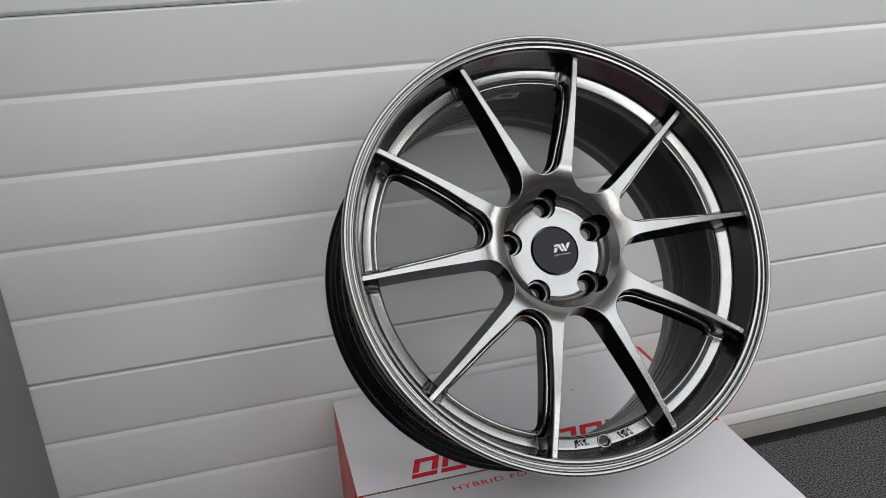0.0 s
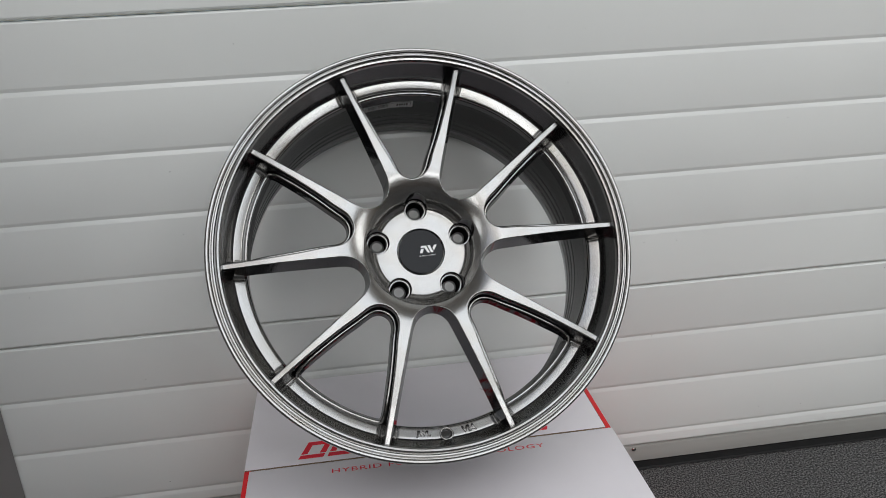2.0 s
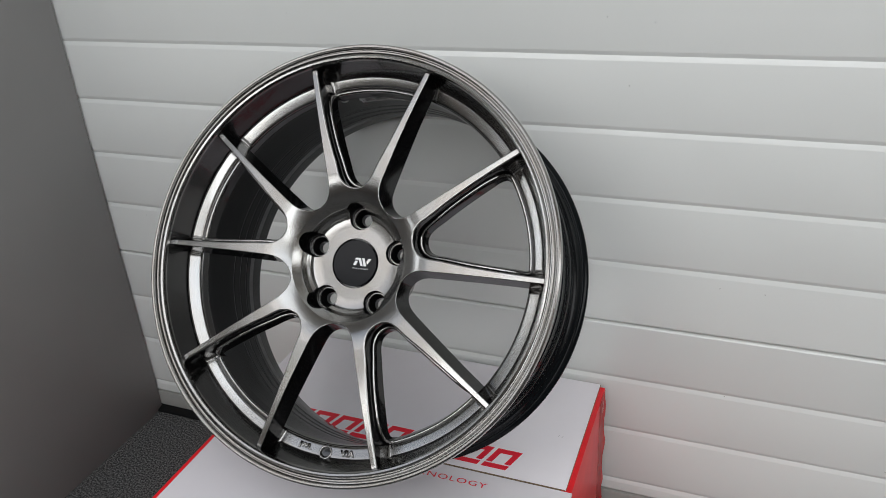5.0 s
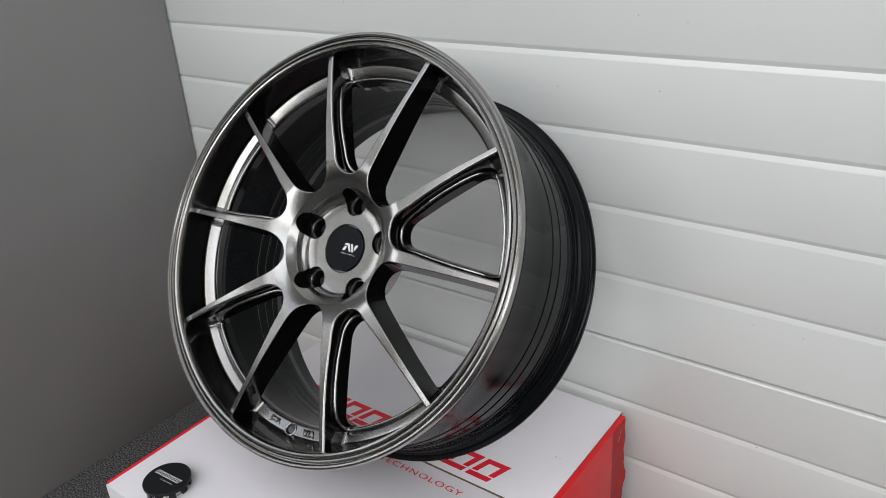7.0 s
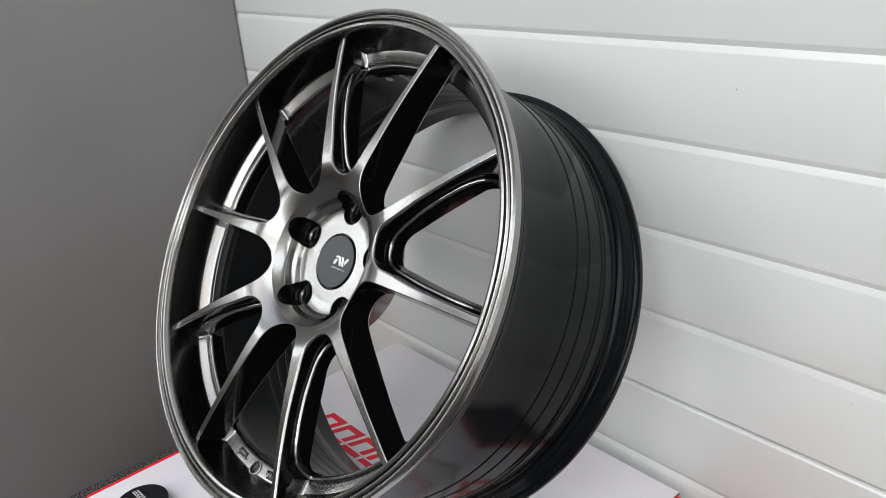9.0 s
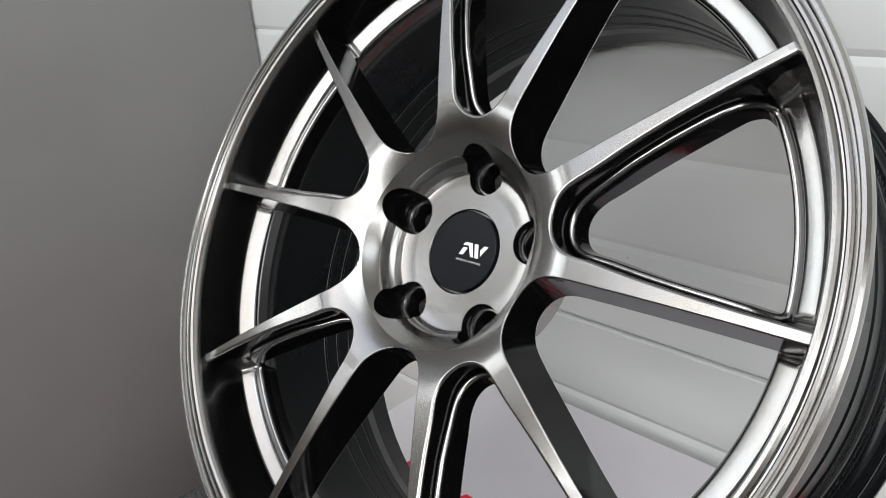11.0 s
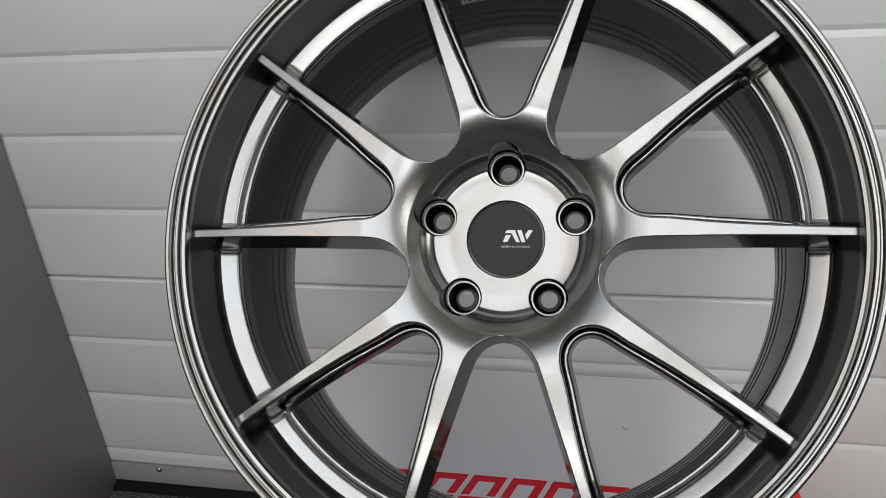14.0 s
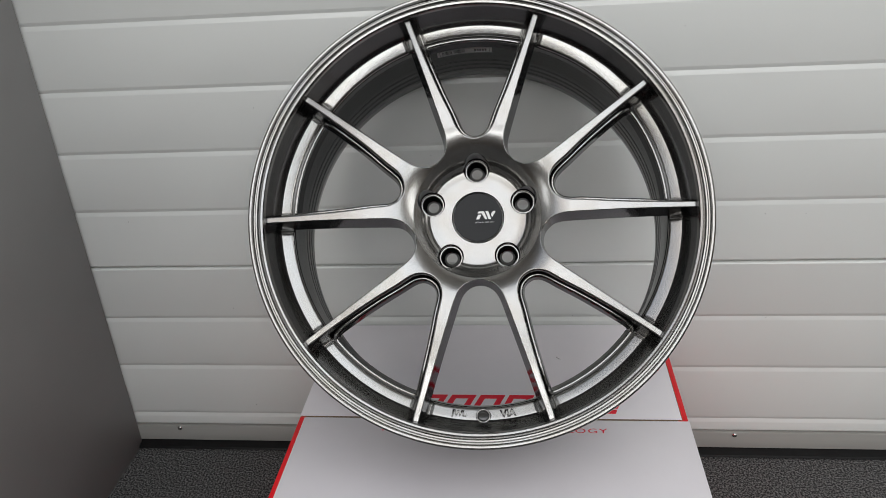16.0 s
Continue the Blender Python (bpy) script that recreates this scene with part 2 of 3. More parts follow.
def flat_shapes(polygons, thick=0.0002):
    """Thin printed shapes out of outlines in the xy plane."""
    bm = bmesh.new()
    for pts in polygons:
        lo = [bm.verts.new((x, y, 0)) for x, y in pts]
        hi = [bm.verts.new((x, y, thick)) for x, y in pts]
        bm.faces.new(hi)
        for i in range(len(pts)):
            bm.faces.new((lo[i], lo[(i + 1) % len(pts)], hi[(i + 1) % len(pts)], hi[i]))
    return bm


# ---------------------------------------------------------------- the room
def frame_of(x0, x1, y0, y1, hx0, hx1, hy0, hy1, z0, z1):
    """A slab with a rectangular hole."""
    bm = bmesh.new()
    for bx0, bx1, by0, by1 in ((x0, hx0, y0, y1), (hx1, x1, y0, y1), (hx0, hx1, y0, hy0), (hx0, hx1, hy1, y1)):
        bmesh.ops.create_cube(bm, size=1, matrix=Matrix.LocRotScale(((bx0 + bx1) / 2, (by0 + by1) / 2, (z0 + z1) / 2), None, (bx1 - bx0, by1 - by0, z1 - z0)))
    return bm


setting("floor", bevelled_box(ROOM_W - 0.1, ROOM_E + 0.1, ROOM_S - 0.1, 0.12, -0.08, 0.0), CARPET, "dark grey speckled loop-pile carpet floor", "floor")
# unseen ceiling and walls, added to hold the lamps and shape the reflections
setting("ceiling", frame_of(ROOM_W - 0.1, ROOM_E + 0.1, ROOM_S - 0.1, 0.12, ROOF_X0, ROOF_X1, ROOF_Y0, ROOF_Y1, ROOM_H, ROOM_H + 0.1), CEIL, "unseen off-white ceiling with an opening for added lamps", "ceiling")
setting("trim", bevelled_box(-0.73, -0.67, ROOF_Y0, ROOF_Y1, ROOM_H, ROOM_H + 0.1), CEIL, "unseen off-white bar between the added roof lamps", "trim")
setting("wall_west", bevelled_box(ROOM_W - 0.1, ROOM_W, ROOM_S, 0.12, 0, 2.1), PLASTER, "unseen plain wall below the added west lamp", "wall")
setting("wall_west_top", bevelled_box(ROOM_W - 0.1, ROOM_W, ROOM_S, 0.12, 3.1, ROOM_H), PLASTER, "unseen plain wall above the added west lamp", "wall")
setting("wall_west_end", bevelled_box(ROOM_W - 0.1, ROOM_W, ROOM_S, -4.6, 2.1, 3.1), PLASTER, "unseen plain wall beside the added west lamp", "wall")
setting("wall_west_near", bevelled_box(ROOM_W - 0.1, ROOM_W, -2.4, 0.12, 2.1, 3.1), PLASTER, "unseen plain wall beside the added west lamp", "wall")
setting("wall_east", bevelled_box(ROOM_E, ROOM_E + 0.1, ROOM_S, 0.12, 0, 1.6), PLASTER, "unseen plain wall below the added east lamp", "wall")
setting("wall_east_top", bevelled_box(ROOM_E, ROOM_E + 0.1, ROOM_S, 0.12, 2.7, ROOM_H), PLASTER, "unseen plain wall above the added east lamp", "wall")
setting("wall_east_end", bevelled_box(ROOM_E, ROOM_E + 0.1, ROOM_S, -3.8, 1.6, 2.7), PLASTER, "unseen plain wall beside the added east lamp", "wall")
setting("wall_east_near", bevelled_box(ROOM_E, ROOM_E + 0.1, -1.0, 0.12, 1.6, 2.7), PLASTER, "unseen plain wall beside the added east lamp", "wall")
setting("wall_north", bevelled_box(ROOM_W, ROOM_E, 0.05, 0.12, 2.41, ROOM_H), PLASTER, "unseen plain lintel added above the sectional door", "wall")
setting("wall_south", bevelled_box(ROOM_W, ROOM_E, ROOM_S - 0.1, ROOM_S, 3.4, ROOM_H), PLASTER, "unseen plain wall over the added south lamp", "wall")
# dark brown walls added behind the camera for the hub to reflect
setting("wall_south_side", bevelled_box(ROOM_W, -2.3, ROOM_S - 0.1, ROOM_S, 0, 3.4), BROWNWALL, "unseen dark brown wall beside the added south lamp", "wall")
setting("wall_south_sill", bevelled_box(-2.3, 2.9, ROOM_S - 0.1, ROOM_S, 0, 2.30), BROWNWALL, "unseen dark brown wall below the added south lamp", "wall")
setting("wall_south_end", bevelled_box(2.9, ROOM_E, ROOM_S - 0.1, ROOM_S, 0, 3.4), BROWNWALL, "unseen dark brown wall beside the added south lamp", "wall")
screen = thing("partition_panel", pose(PANEL_X, 0, 0), "dark grey matt laminate partition standing against the door", "partition")
part("panel", bevelled_box(-0.04, 0, PANEL_Y, -0.004, 0.0, PANEL_Z, 0.0015), PANEL, screen)

# sectional door: five ribs of 0.1 m to a section, joints at 0.376 and 0.877 m
JOINTS, PITCH = [0.3780 + 0.5003 * k for k in range(-1, 5)], 0.1000
DOOR_W, DOOR_E = -1.4, 2.6
door = thing("door_1", pose(0, 0, 0), "closed white sectional garage door with horizontal ribs", "garage door")
tagged(door, kind="structure")


def section_profile(z0, z1, grooves):
    pts = [(0.004, z0 + 0.0012), (0.0012, z0 + 0.0026), (0.0, z0 + 0.0050)]
    for g in grooves:
        pts += [(0.0, g - 0.0072), (0.0002, g - 0.0062), (0.0025, g - 0.0004), (0.0026, g), (0.0025, g + 0.0004), (0.0002, g + 0.0053), (0.0, g + 0.0062)]
    pts += [(0.0, z1 - 0.0040), (0.0012, z1 - 0.0022), (0.004, z1 - 0.0012), (0.04, z1 - 0.0012), (0.04, z0 + 0.0012)]
    return pts


for k in range(5):
    lo, hi = (0.0445, JOINTS[1]) if k == 0 else (JOINTS[k], JOINTS[k + 1])
    ribs = [JOINTS[k + 1] - PITCH * n + (0.002 if k else 0) for n in (4, 3, 2, 1) if JOINTS[k + 1] - PITCH * n > 0.1]
    if k == 0:
        ribs = [0.0717] + ribs
    part("door_section", prism(section_profile(lo, hi, ribs), DOOR_W, DOOR_E), DOOR, door, sharp=20)
part("bottom_rail", prism([(-0.0015, 0.0105), (-0.0030, 0.0115), (-0.0030, 0.0440), (-0.0027, 0.0445), (0.04, 0.0445), (0.04, 0.0105)], DOOR_W, DOOR_E), ALU, door, "dull aluminium bottom rail")
part("rubber_seal", prism([(-0.016, 0.0), (-0.019, 0.003), (-0.017, 0.0065), (-0.009, 0.0085), (-0.002, 0.0105), (0.03, 0.0105), (0.03, 0.0)], DOOR_W, DOOR_E), RUBBER, door, "black rubber floor seal")
for sx in (-0.5988, 0.4114, 1.43, 2.44):
    sv, sf = lathe([(0.0046, 0), (0.0046, 0.0006), (0.0038, 0.0022), (0.002, 0.0030), (0.0, 0.0032)], 14)
    place_part("screw", mesh_of("screw", sv, sf, STEEL), door, "small domed steel screw", pose(sx, -0.003, 0.0395, 90))
setting("wall_north_west", bevelled_box(ROOM_W, DOOR_W, 0.0, 0.12, 0, 2.41), PLASTER, "unseen plain wall added beside the door", "wall")
setting("wall_north_side", bevelled_box(DOOR_E, ROOM_E, 0.0, 0.12, 0, 2.41), PLASTER, "unseen plain wall added beside the door", "wall")

# ---------------------------------------------------------------- carton under the wheel
BOX_X0, BOX_X1, BOX_Y0, BOX_Y1, BOX_Z = -0.2590, 0.2620, -0.5310, -0.0270, 0.2805
SEAM = -0.2640
carton = thing("cardboard_box", pose(0, 0, 0), "white shipping carton with red ends and red print", "box")
part("front_panel", bevelled_box(BOX_X0 + 0.001, BOX_X1 - 0.001, BOX_Y0, BOX_Y0 + 0.004, 0, BOX_Z - 0.001, 0.0015), CARD, carton)
part("back_panel", bevelled_box(BOX_X0 + 0.001, BOX_X1 - 0.0125, BOX_Y1 - 0.004, BOX_Y1, 0, BOX_Z - 0.001, 0.0015), CARD, carton)
part("end_panel", bevelled_box(BOX_X0 - 0.004, BOX_X0 + 0.006, BOX_Y0 + 0.0045, BOX_Y1 - 0.0045, 0, BOX_Z - 0.0012, 0.002), RED, carton, "glossy red carton end")
part("end_panel", bevelled_box(BOX_X1 - 0.012, BOX_X1 + 0.003, BOX_Y0 + 0.0045, BOX_Y1 - 0.0045, 0, BOX_Z - 0.0012, 0.002), RED, carton, "glossy red carton end")
part("top_flap", bevelled_box(BOX_X0 - 0.0036, BOX_X1 - 0.0055, SEAM + 0.0012, BOX_Y1 - 0.0002, BOX_Z - 0.004, BOX_Z, 0.0005), CARD, carton)
part("top_flap", bevelled_box(BOX_X0 + 0.0030, BOX_X1 + 0.0036, BOX_Y0 + 0.0002, SEAM - 0.0012, BOX_Z - 0.0045, BOX_Z - 0.0006, 0.0005), CARD, carton)
part("inner_flap", bevelled_box(BOX_X0 + 0.007, BOX_X1 - 0.013, SEAM - 0.030, SEAM + 0.030, BOX_Z - 0.0085, BOX_Z - 0.0050), KRAFT, carton, "brown raw cardboard under the seam")
part("cut_edge", bevelled_box(BOX_X0 - 0.003, BOX_X1 - 0.006, SEAM + 0.0006, SEAM + 0.0011, BOX_Z - 0.0038, BOX_Z - 0.0002), KRAFT, carton, "brown raw cardboard edge")
# raw board shows along the cut edges of the flaps; clear tape is folded over the end corners
part("cut_edge", bevelled_box(BOX_X1 - 0.0054, BOX_X1 - 0.0046, SEAM + 0.0010, BOX_Y1 - 0.0004, BOX_Z - 0.0036, BOX_Z - 0.0006), KRAFT, carton, "brown raw cardboard edge")


def tape_strip(side, y0, y1, z0):
    """A strip of tape down the end panel, rippled along its loose edge."""
    rng = random.Random(5)
    rows, cols = 26, 7
    x = BOX_X1 + 0.0032 if side > 0 else BOX_X0 - 0.0032
    bm = bmesh.new()
    grid = []
    for i in range(rows + 1):
        lift = 0.0016 + 0.0012 * math.sin(i * 0.9) + 0.0006 * rng.random()
        edge = 0.004 * math.sin(i * 0.5) + 0.002 * math.sin(i * 1.7)
        grid.append([bm.verts.new((x + side * lift * (j / cols) ** 3, y0 + (y1 - y0 + edge) * j / cols, z0 + (BOX_Z - 0.003 - z0) * i / rows)) for j in range(cols + 1)])
    for i in range(rows):
        for j in range(cols):
            bm.faces.new((grid[i][j], grid[i][j + 1], grid[i + 1][j + 1], grid[i + 1][j]))
    bmesh.ops.solidify(bm, geom=bm.faces[:], thickness=0.0001)
    return part("packing_tape", bm, TAPE, carton, "glossy clear tape rippled over the red end", sharp=60)


tape_strip(1, -0.075, -0.036, 0.02)
tape_strip(-1, -0.300, -0.240, 0.02)
for y, z, turn in ((-0.0535, 0.2655, 62), (-0.0580, 0.2570, 58)):
    part("fold_mark", flat_shapes([[(-0.0042, -0.0004), (0.0040, -0.0002), (0.0044, 0.0004), (-0.0038, 0.0003)]], 0.0001), LOGO, carton, "small pale crease in the tape", at=Matrix.Translation((BOX_X1 + 0.0048, y, z)) @ pose(0, 0, 0, 90, 0, 90) @ pose(0, 0, 0, 0, 0, turn))
for x, y, turn in ((0.2237, -0.1627, 70), (0.2294, -0.1628, 64)):
    part("scuff", flat_shapes([[(-0.0016, -0.0002), (0.0018, -0.0001), (0.0016, 0.0003), (-0.0014, 0.0002)]], 0.0001), BLACKINK, carton, "small dark scuff", at=pose(x, y, BOX_Z + 0.0001, 0, 0, turn))

# ---------------------------------------------------------------- the wheel
WHEEL = Matrix(((0.999247, -0.026457, 0.028366, 0.0), (0.038288, 0.555506, -0.830631, -0.3135), (0.006219, 0.831091, 0.556101, 0.6080), (0, 0, 0, 1)))
wheel = thing("alloy_wheel", WHEEL, "ten-spoke alloy car wheel in dark hyper silver leaning on the door", "wheel")

LIP = [(0.2540, -0.0060), (0.2562, -0.0020), (0.2575, 0.0040), (0.2575, 0.0080), (0.2568, 0.0108), (0.2550, 0.0122), (0.2532, 0.0119), (0.2522, 0.0105), (0.2516, 0.0068),
       (0.2507, 0.0066), (0.2499, 0.0092), (0.2486, 0.0102), (0.2472, 0.0100), (0.2464, 0.0088), (0.2460, 0.0062), (0.2451, 0.0064), (0.2445, 0.0098), (0.2428, 0.0108),
       (0.2408, 0.0101), (0.2396, 0.0080), (0.2389, 0.0040), (0.2382, 0.0), (0.2322, -0.0226), (0.2312, -0.0278), (0.2298, -0.0302), (0.2176, -0.0346), (0.2156, -0.0370), (0.2148, -0.0450)]
TUBE = [(0.2148, -0.0450), (0.2165, -0.0510), (0.2210, -0.0580), (0.2222, -0.0700), (0.2224, -0.1040)]
for z in (-0.1215, -0.1390, -0.1560):
    r = 0.2224 + (-0.104 - z) * 0.075
    TUBE += [(r, z + 0.0010), (r - 0.0004, z + 0.0006), (r - 0.0004, z - 0.0018), (r, z - 0.0023)]
TUBE += [(0.2278, -0.1680), (0.2290, -0.1790), (0.2304, -0.1808), (0.2338, -0.1990), (0.2362, -0.2105), (0.2390, -0.2120), (0.2540, -0.2120), (0.2573, -0.2108), (0.2585, -0.2066), (0.2581, -0.2034), (0.2563, -0.2014),
         (0.2538, -0.2002), (0.2520, -0.2004), (0.2512, -0.2002), (0.2502, -0.1984), (0.2484, -0.1962), (0.2472, -0.1950), (0.2464, -0.1934), (0.2464, -0.1906), (0.2454, -0.1886), (0.2416, -0.1868), (0.2408, -0.1860), (0.2408, -0.1770),
         (0.2426, -0.1756), (0.2428, -0.1618), (0.2420, -0.1606), (0.2417, -0.1562), (0.2410, -0.1548), (0.2407, -0.1355), (0.2398, -0.1343), (0.2393, -0.1160), (0.2384, -0.1148), (0.2376, -0.0900), (0.2340, -0.0400), (0.2400, -0.0200), (0.2430, -0.0125), (0.2480, -0.0088), (0.2540, -0.0060)]
v, f = lathe(LIP, 240)
lip = mesh_of("outer_lip", v, f, HYPER, sharp=32)
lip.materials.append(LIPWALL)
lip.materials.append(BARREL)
# slot 1: inner wall in the shade-darkened silver; slot 2: black back bevel
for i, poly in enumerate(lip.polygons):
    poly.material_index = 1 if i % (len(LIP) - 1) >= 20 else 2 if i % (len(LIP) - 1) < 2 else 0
place_part("outer_lip", lip, wheel, "stepped hyper silver outer lip, inner wall coloured darker as shade")
v, f = lathe(TUBE, 240)
tube = mesh_of("barrel", v, f, BARREL, sharp=25)
tube.materials.append(EDGE)
# edges of the turned lines in a lighter grey than the barrel
for i, poly in enumerate(tube.polygons):
    poly.material_index = 1 if i % (len(TUBE) - 1) in (5, 7, 9, 11, 13, 15, 17) else 0
barrel = place_part("barrel", tube, wheel, "satin black rim barrel with fine turned lines")
v, f = lathe([(0.2420, -0.1758), (0.2436, -0.1768), (0.2436, -0.1852), (0.2414, -0.1861)], 720, wave=lambda i: 0.0 if i % 2 else -0.0050)
place_part("knurl", mesh_of("knurl", v, f, BARREL), barrel)

SPOKE = radians(18)


def resample(pts, n, smooth=0, loop=False):
    p = np.array(pts, float)
    q = np.vstack([p, p[:1]]) if loop else p
    s = np.concatenate([[0], np.cumsum(np.hypot(*np.diff(q, axis=0).T))])
    u = np.linspace(0, s[-1], n + 1)[:-1] if loop else np.linspace(0, s[-1], n)
    out = np.stack([np.interp(u, s, q[:, k]) for k in (0, 1)], 1)
    for _ in range(smooth):
        if loop:
            out = out / 2 + (np.roll(out, 1, 0) + np.roll(out, -1, 0)) / 4
        else:
            out[1:-1] = out[1:-1] / 2 + (out[:-2] + out[2:]) / 4
    return out


def side_normals(p, loop=False):
    """Unit normals to the left of the way along p."""
    t = np.roll(p, -1, 0) - np.roll(p, 1, 0) if loop else np.gradient(p, axis=0)
    t /= np.hypot(t[:, 0], t[:, 1])[:, None]
    return np.stack([-t[:, 1], t[:, 0]], 1)


def spoke_side(offsets, centre, radius, stop):
    """Half of a window's edge, from its root on the axis y = 0 to the rim; offsets: (radius, distance from the spoke's middle)."""
    pts = [(centre - radius * math.cos(a), radius * math.sin(a)) for a in np.linspace(0, radians(stop), 24)]
    for r, o in offsets:
        a = SPOKE - math.asin(o / r)
        pts.append((r * math.cos(a), r * math.sin(a)))
    return pts


LEDGE_SIDE = spoke_side([(0.115, 0.0117), (0.13, 0.0094), (0.148, 0.0076), (0.165, 0.0064), (0.185, 0.0053), (0.21, 0.0043), (0.2405, 0.0038)], 0.1095, 0.0234, 64)
PLAIN_SIDE = spoke_side([(0.13, 0.0033), (0.16, 0.0031), (0.2, 0.0032), (0.2405, 0.0036)], 0.1022, 0.0281, 72)


def half_edge(pts, n, smooth):
    """One side of a window, smoothed together with its mirror image so that the root stays round."""
    whole = [(x, -y) for x, y in pts[:0:-1]] + list(pts)
    return resample(whole, 2 * n - 1, smooth)[n - 1:]


def face_z(r):
    """The spokes bow forward by a few millimetres and sink towards the bowl of the hub."""
    s = max(0.106 - r, 0)
    return 0.0026 * math.sin(math.pi * min(max((r - 0.100) / 0.135, 0), 1)) - 10 * s * s


def face_normal(x, y):
    r = math.hypot(x, y)
    g = (face_z(r + 0.0005) - face_z(r - 0.0005)) / 0.001
    return Vector((-g * x / r, -g * y / r, 1)).normalized()


def bead_z(r):
    """Crest of the bead inside every second window: an arc that drops to the rim at its outer end."""
    return float(np.interp(r, (0.085, 0.0905, 0.0975, 0.105, 0.112, 0.125, 0.14, 0.165, 0.185, 0.195, 0.203, 0.208, 0.2110, 0.2126),
                           (-0.0220, -0.0214, -0.0192, -0.0165, -0.0145, -0.0120, -0.0101, -0.0094, -0.0102, -0.0120, -0.0150, -0.0190, -0.0245, -0.0335)))


def back_z(r):
    """Rear edge of the spokes' plain side."""
    return float(np.interp(r, (0.075, 0.10, 0.12, 0.15, 0.18, 0.205, 0.24), (-0.0368, -0.0358, -0.0333, -0.0305, -0.0280, -0.0275, -0.0275)))


def pad_z(r):
    return -0.0300 + (r - 0.2245) * 0.40


def spoke_mesh(name, flip):
    nv, nu, b = 84, 10, 0.0011
    left = half_edge(LEDGE_SIDE, nv, 36)
    right = half_edge(PLAIN_SIDE, nv, 16)
    c, s = math.cos(2 * SPOKE), math.sin(2 * SPOKE)
    right = np.stack([right[:, 0] * c + right[:, 1] * s, right[:, 0] * s - right[:, 1] * c], 1)
    nl, nr = side_normals(left), side_normals(right)
    nl = -nl if nl[0, 0] < 0 else nl
    nr = -nr if (nr[0] @ (c, s)) < 0 else nr
    nl[0], nr[0] = (1, 0), (c, s)
    verts, norms, faces = [], [], []

    def row(points, zs, normals):
        base = len(verts)
        for p, z, n in zip(points, zs, normals):
            verts.append((p[0], p[1], z))
            norms.append(Vector(n).normalized())
        return base

    def strip(a, d, turn):
        for i in range(nv - 1):
            q = (a + i, a + i + 1, d + i + 1, d + i)
            faces.append(q[::-1] if turn else q)

    li, ri = left - nl * 0.0024, right - nr * b
    # carry the face inwards to the bowl of the hub
    nv_in = 6
    pl = np.stack([np.hypot(*li.T), np.arctan2(li[:, 1], li[:, 0])], 1)
    pr = np.stack([np.hypot(*ri.T), np.arctan2(ri[:, 1], ri[:, 0])], 1)
    grid, ring = [], []
    for k in range(nu + 1):
        q = pl + (pr - pl) * (k / nu)
        inner = np.stack([np.linspace(0.0724, q[0, 0], nv_in, endpoint=False), np.full(nv_in, q[0, 1])], 1)
        xi = np.stack([inner[:, 0] * np.cos(inner[:, 1]), inner[:, 0] * np.sin(inner[:, 1])], 1)
        ring.append(row(xi, [face_z(r) for r in inner[:, 0]], [face_normal(*p) for p in xi]))
        xy = np.stack([q[:, 0] * np.cos(q[:, 1]), q[:, 0] * np.sin(q[:, 1])], 1)
        grid.append(row(xy, [face_z(r) for r in q[:, 0]], [face_normal(*p) for p in xy]))
    for k in range(nu):
        strip(grid[k], grid[k + 1], False)
        for i in range(nv_in):
            a, d = ring[k] + i, ring[k + 1] + i
            a1, d1 = (a + 1, d + 1) if i < nv_in - 1 else (grid[k], grid[k + 1])
            faces.append((a, a1, d1, d))

    def wall(edge, nrm, first, turn, levels):
        last = first
        for out, z, lean in levels:
            pts = edge + nrm * out
            if callable(z):
                rr = np.hypot(*pts.T)
                pts = pts * (np.minimum(rr, 0.2290) / rr)[:, None]
                zs = [z(math.hypot(*p)) for p in edge]
            else:
                zs = [face_z(math.hypot(*p)) + z for p in edge]
            now = row(pts, zs, [(n[0] * lean, n[1] * lean, math.sqrt(max(1 - lean * lean, 0))) for n in nrm])
            strip(last, now, turn)
            last = now
        return last

    e1 = wall(left, nl, grid[0], True, [(-0.0013, -0.0003, 0.42), (-0.0004, -0.0013, 0.82), (0, -0.0028, 0.985), (0.0006, lambda r: bead_z(r) - 0.0090, 0.999)])
    e2 = wall(right, nr, grid[-1], False, [(-0.0004, -0.0003, 0.6), (0, -0.0011, 0.985), (0.0047, lambda r: back_z(r) + 0.0012, 0.985), (0.0043, back_z, 0.6)])
    strip(e1, e2, True)
    if flip:
        verts = [(x, -y, z) for x, y, z in verts]
        norms = [(n[0], -n[1], n[2]) for n in norms]
        faces = [q[::-1] for q in faces]
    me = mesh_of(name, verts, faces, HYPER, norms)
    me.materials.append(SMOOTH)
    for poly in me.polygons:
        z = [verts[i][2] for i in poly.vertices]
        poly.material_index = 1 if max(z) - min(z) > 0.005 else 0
    return me


spoke_a, spoke_b = spoke_mesh("spoke", False), spoke_mesh("spoke", True)
for k in range(5):
    turn = pose(0, 0, 0, 0, 0, 90 + 72 * k)
    place_part("spoke", spoke_a, wheel, at=turn)
    place_part("spoke", spoke_b, wheel, at=turn)

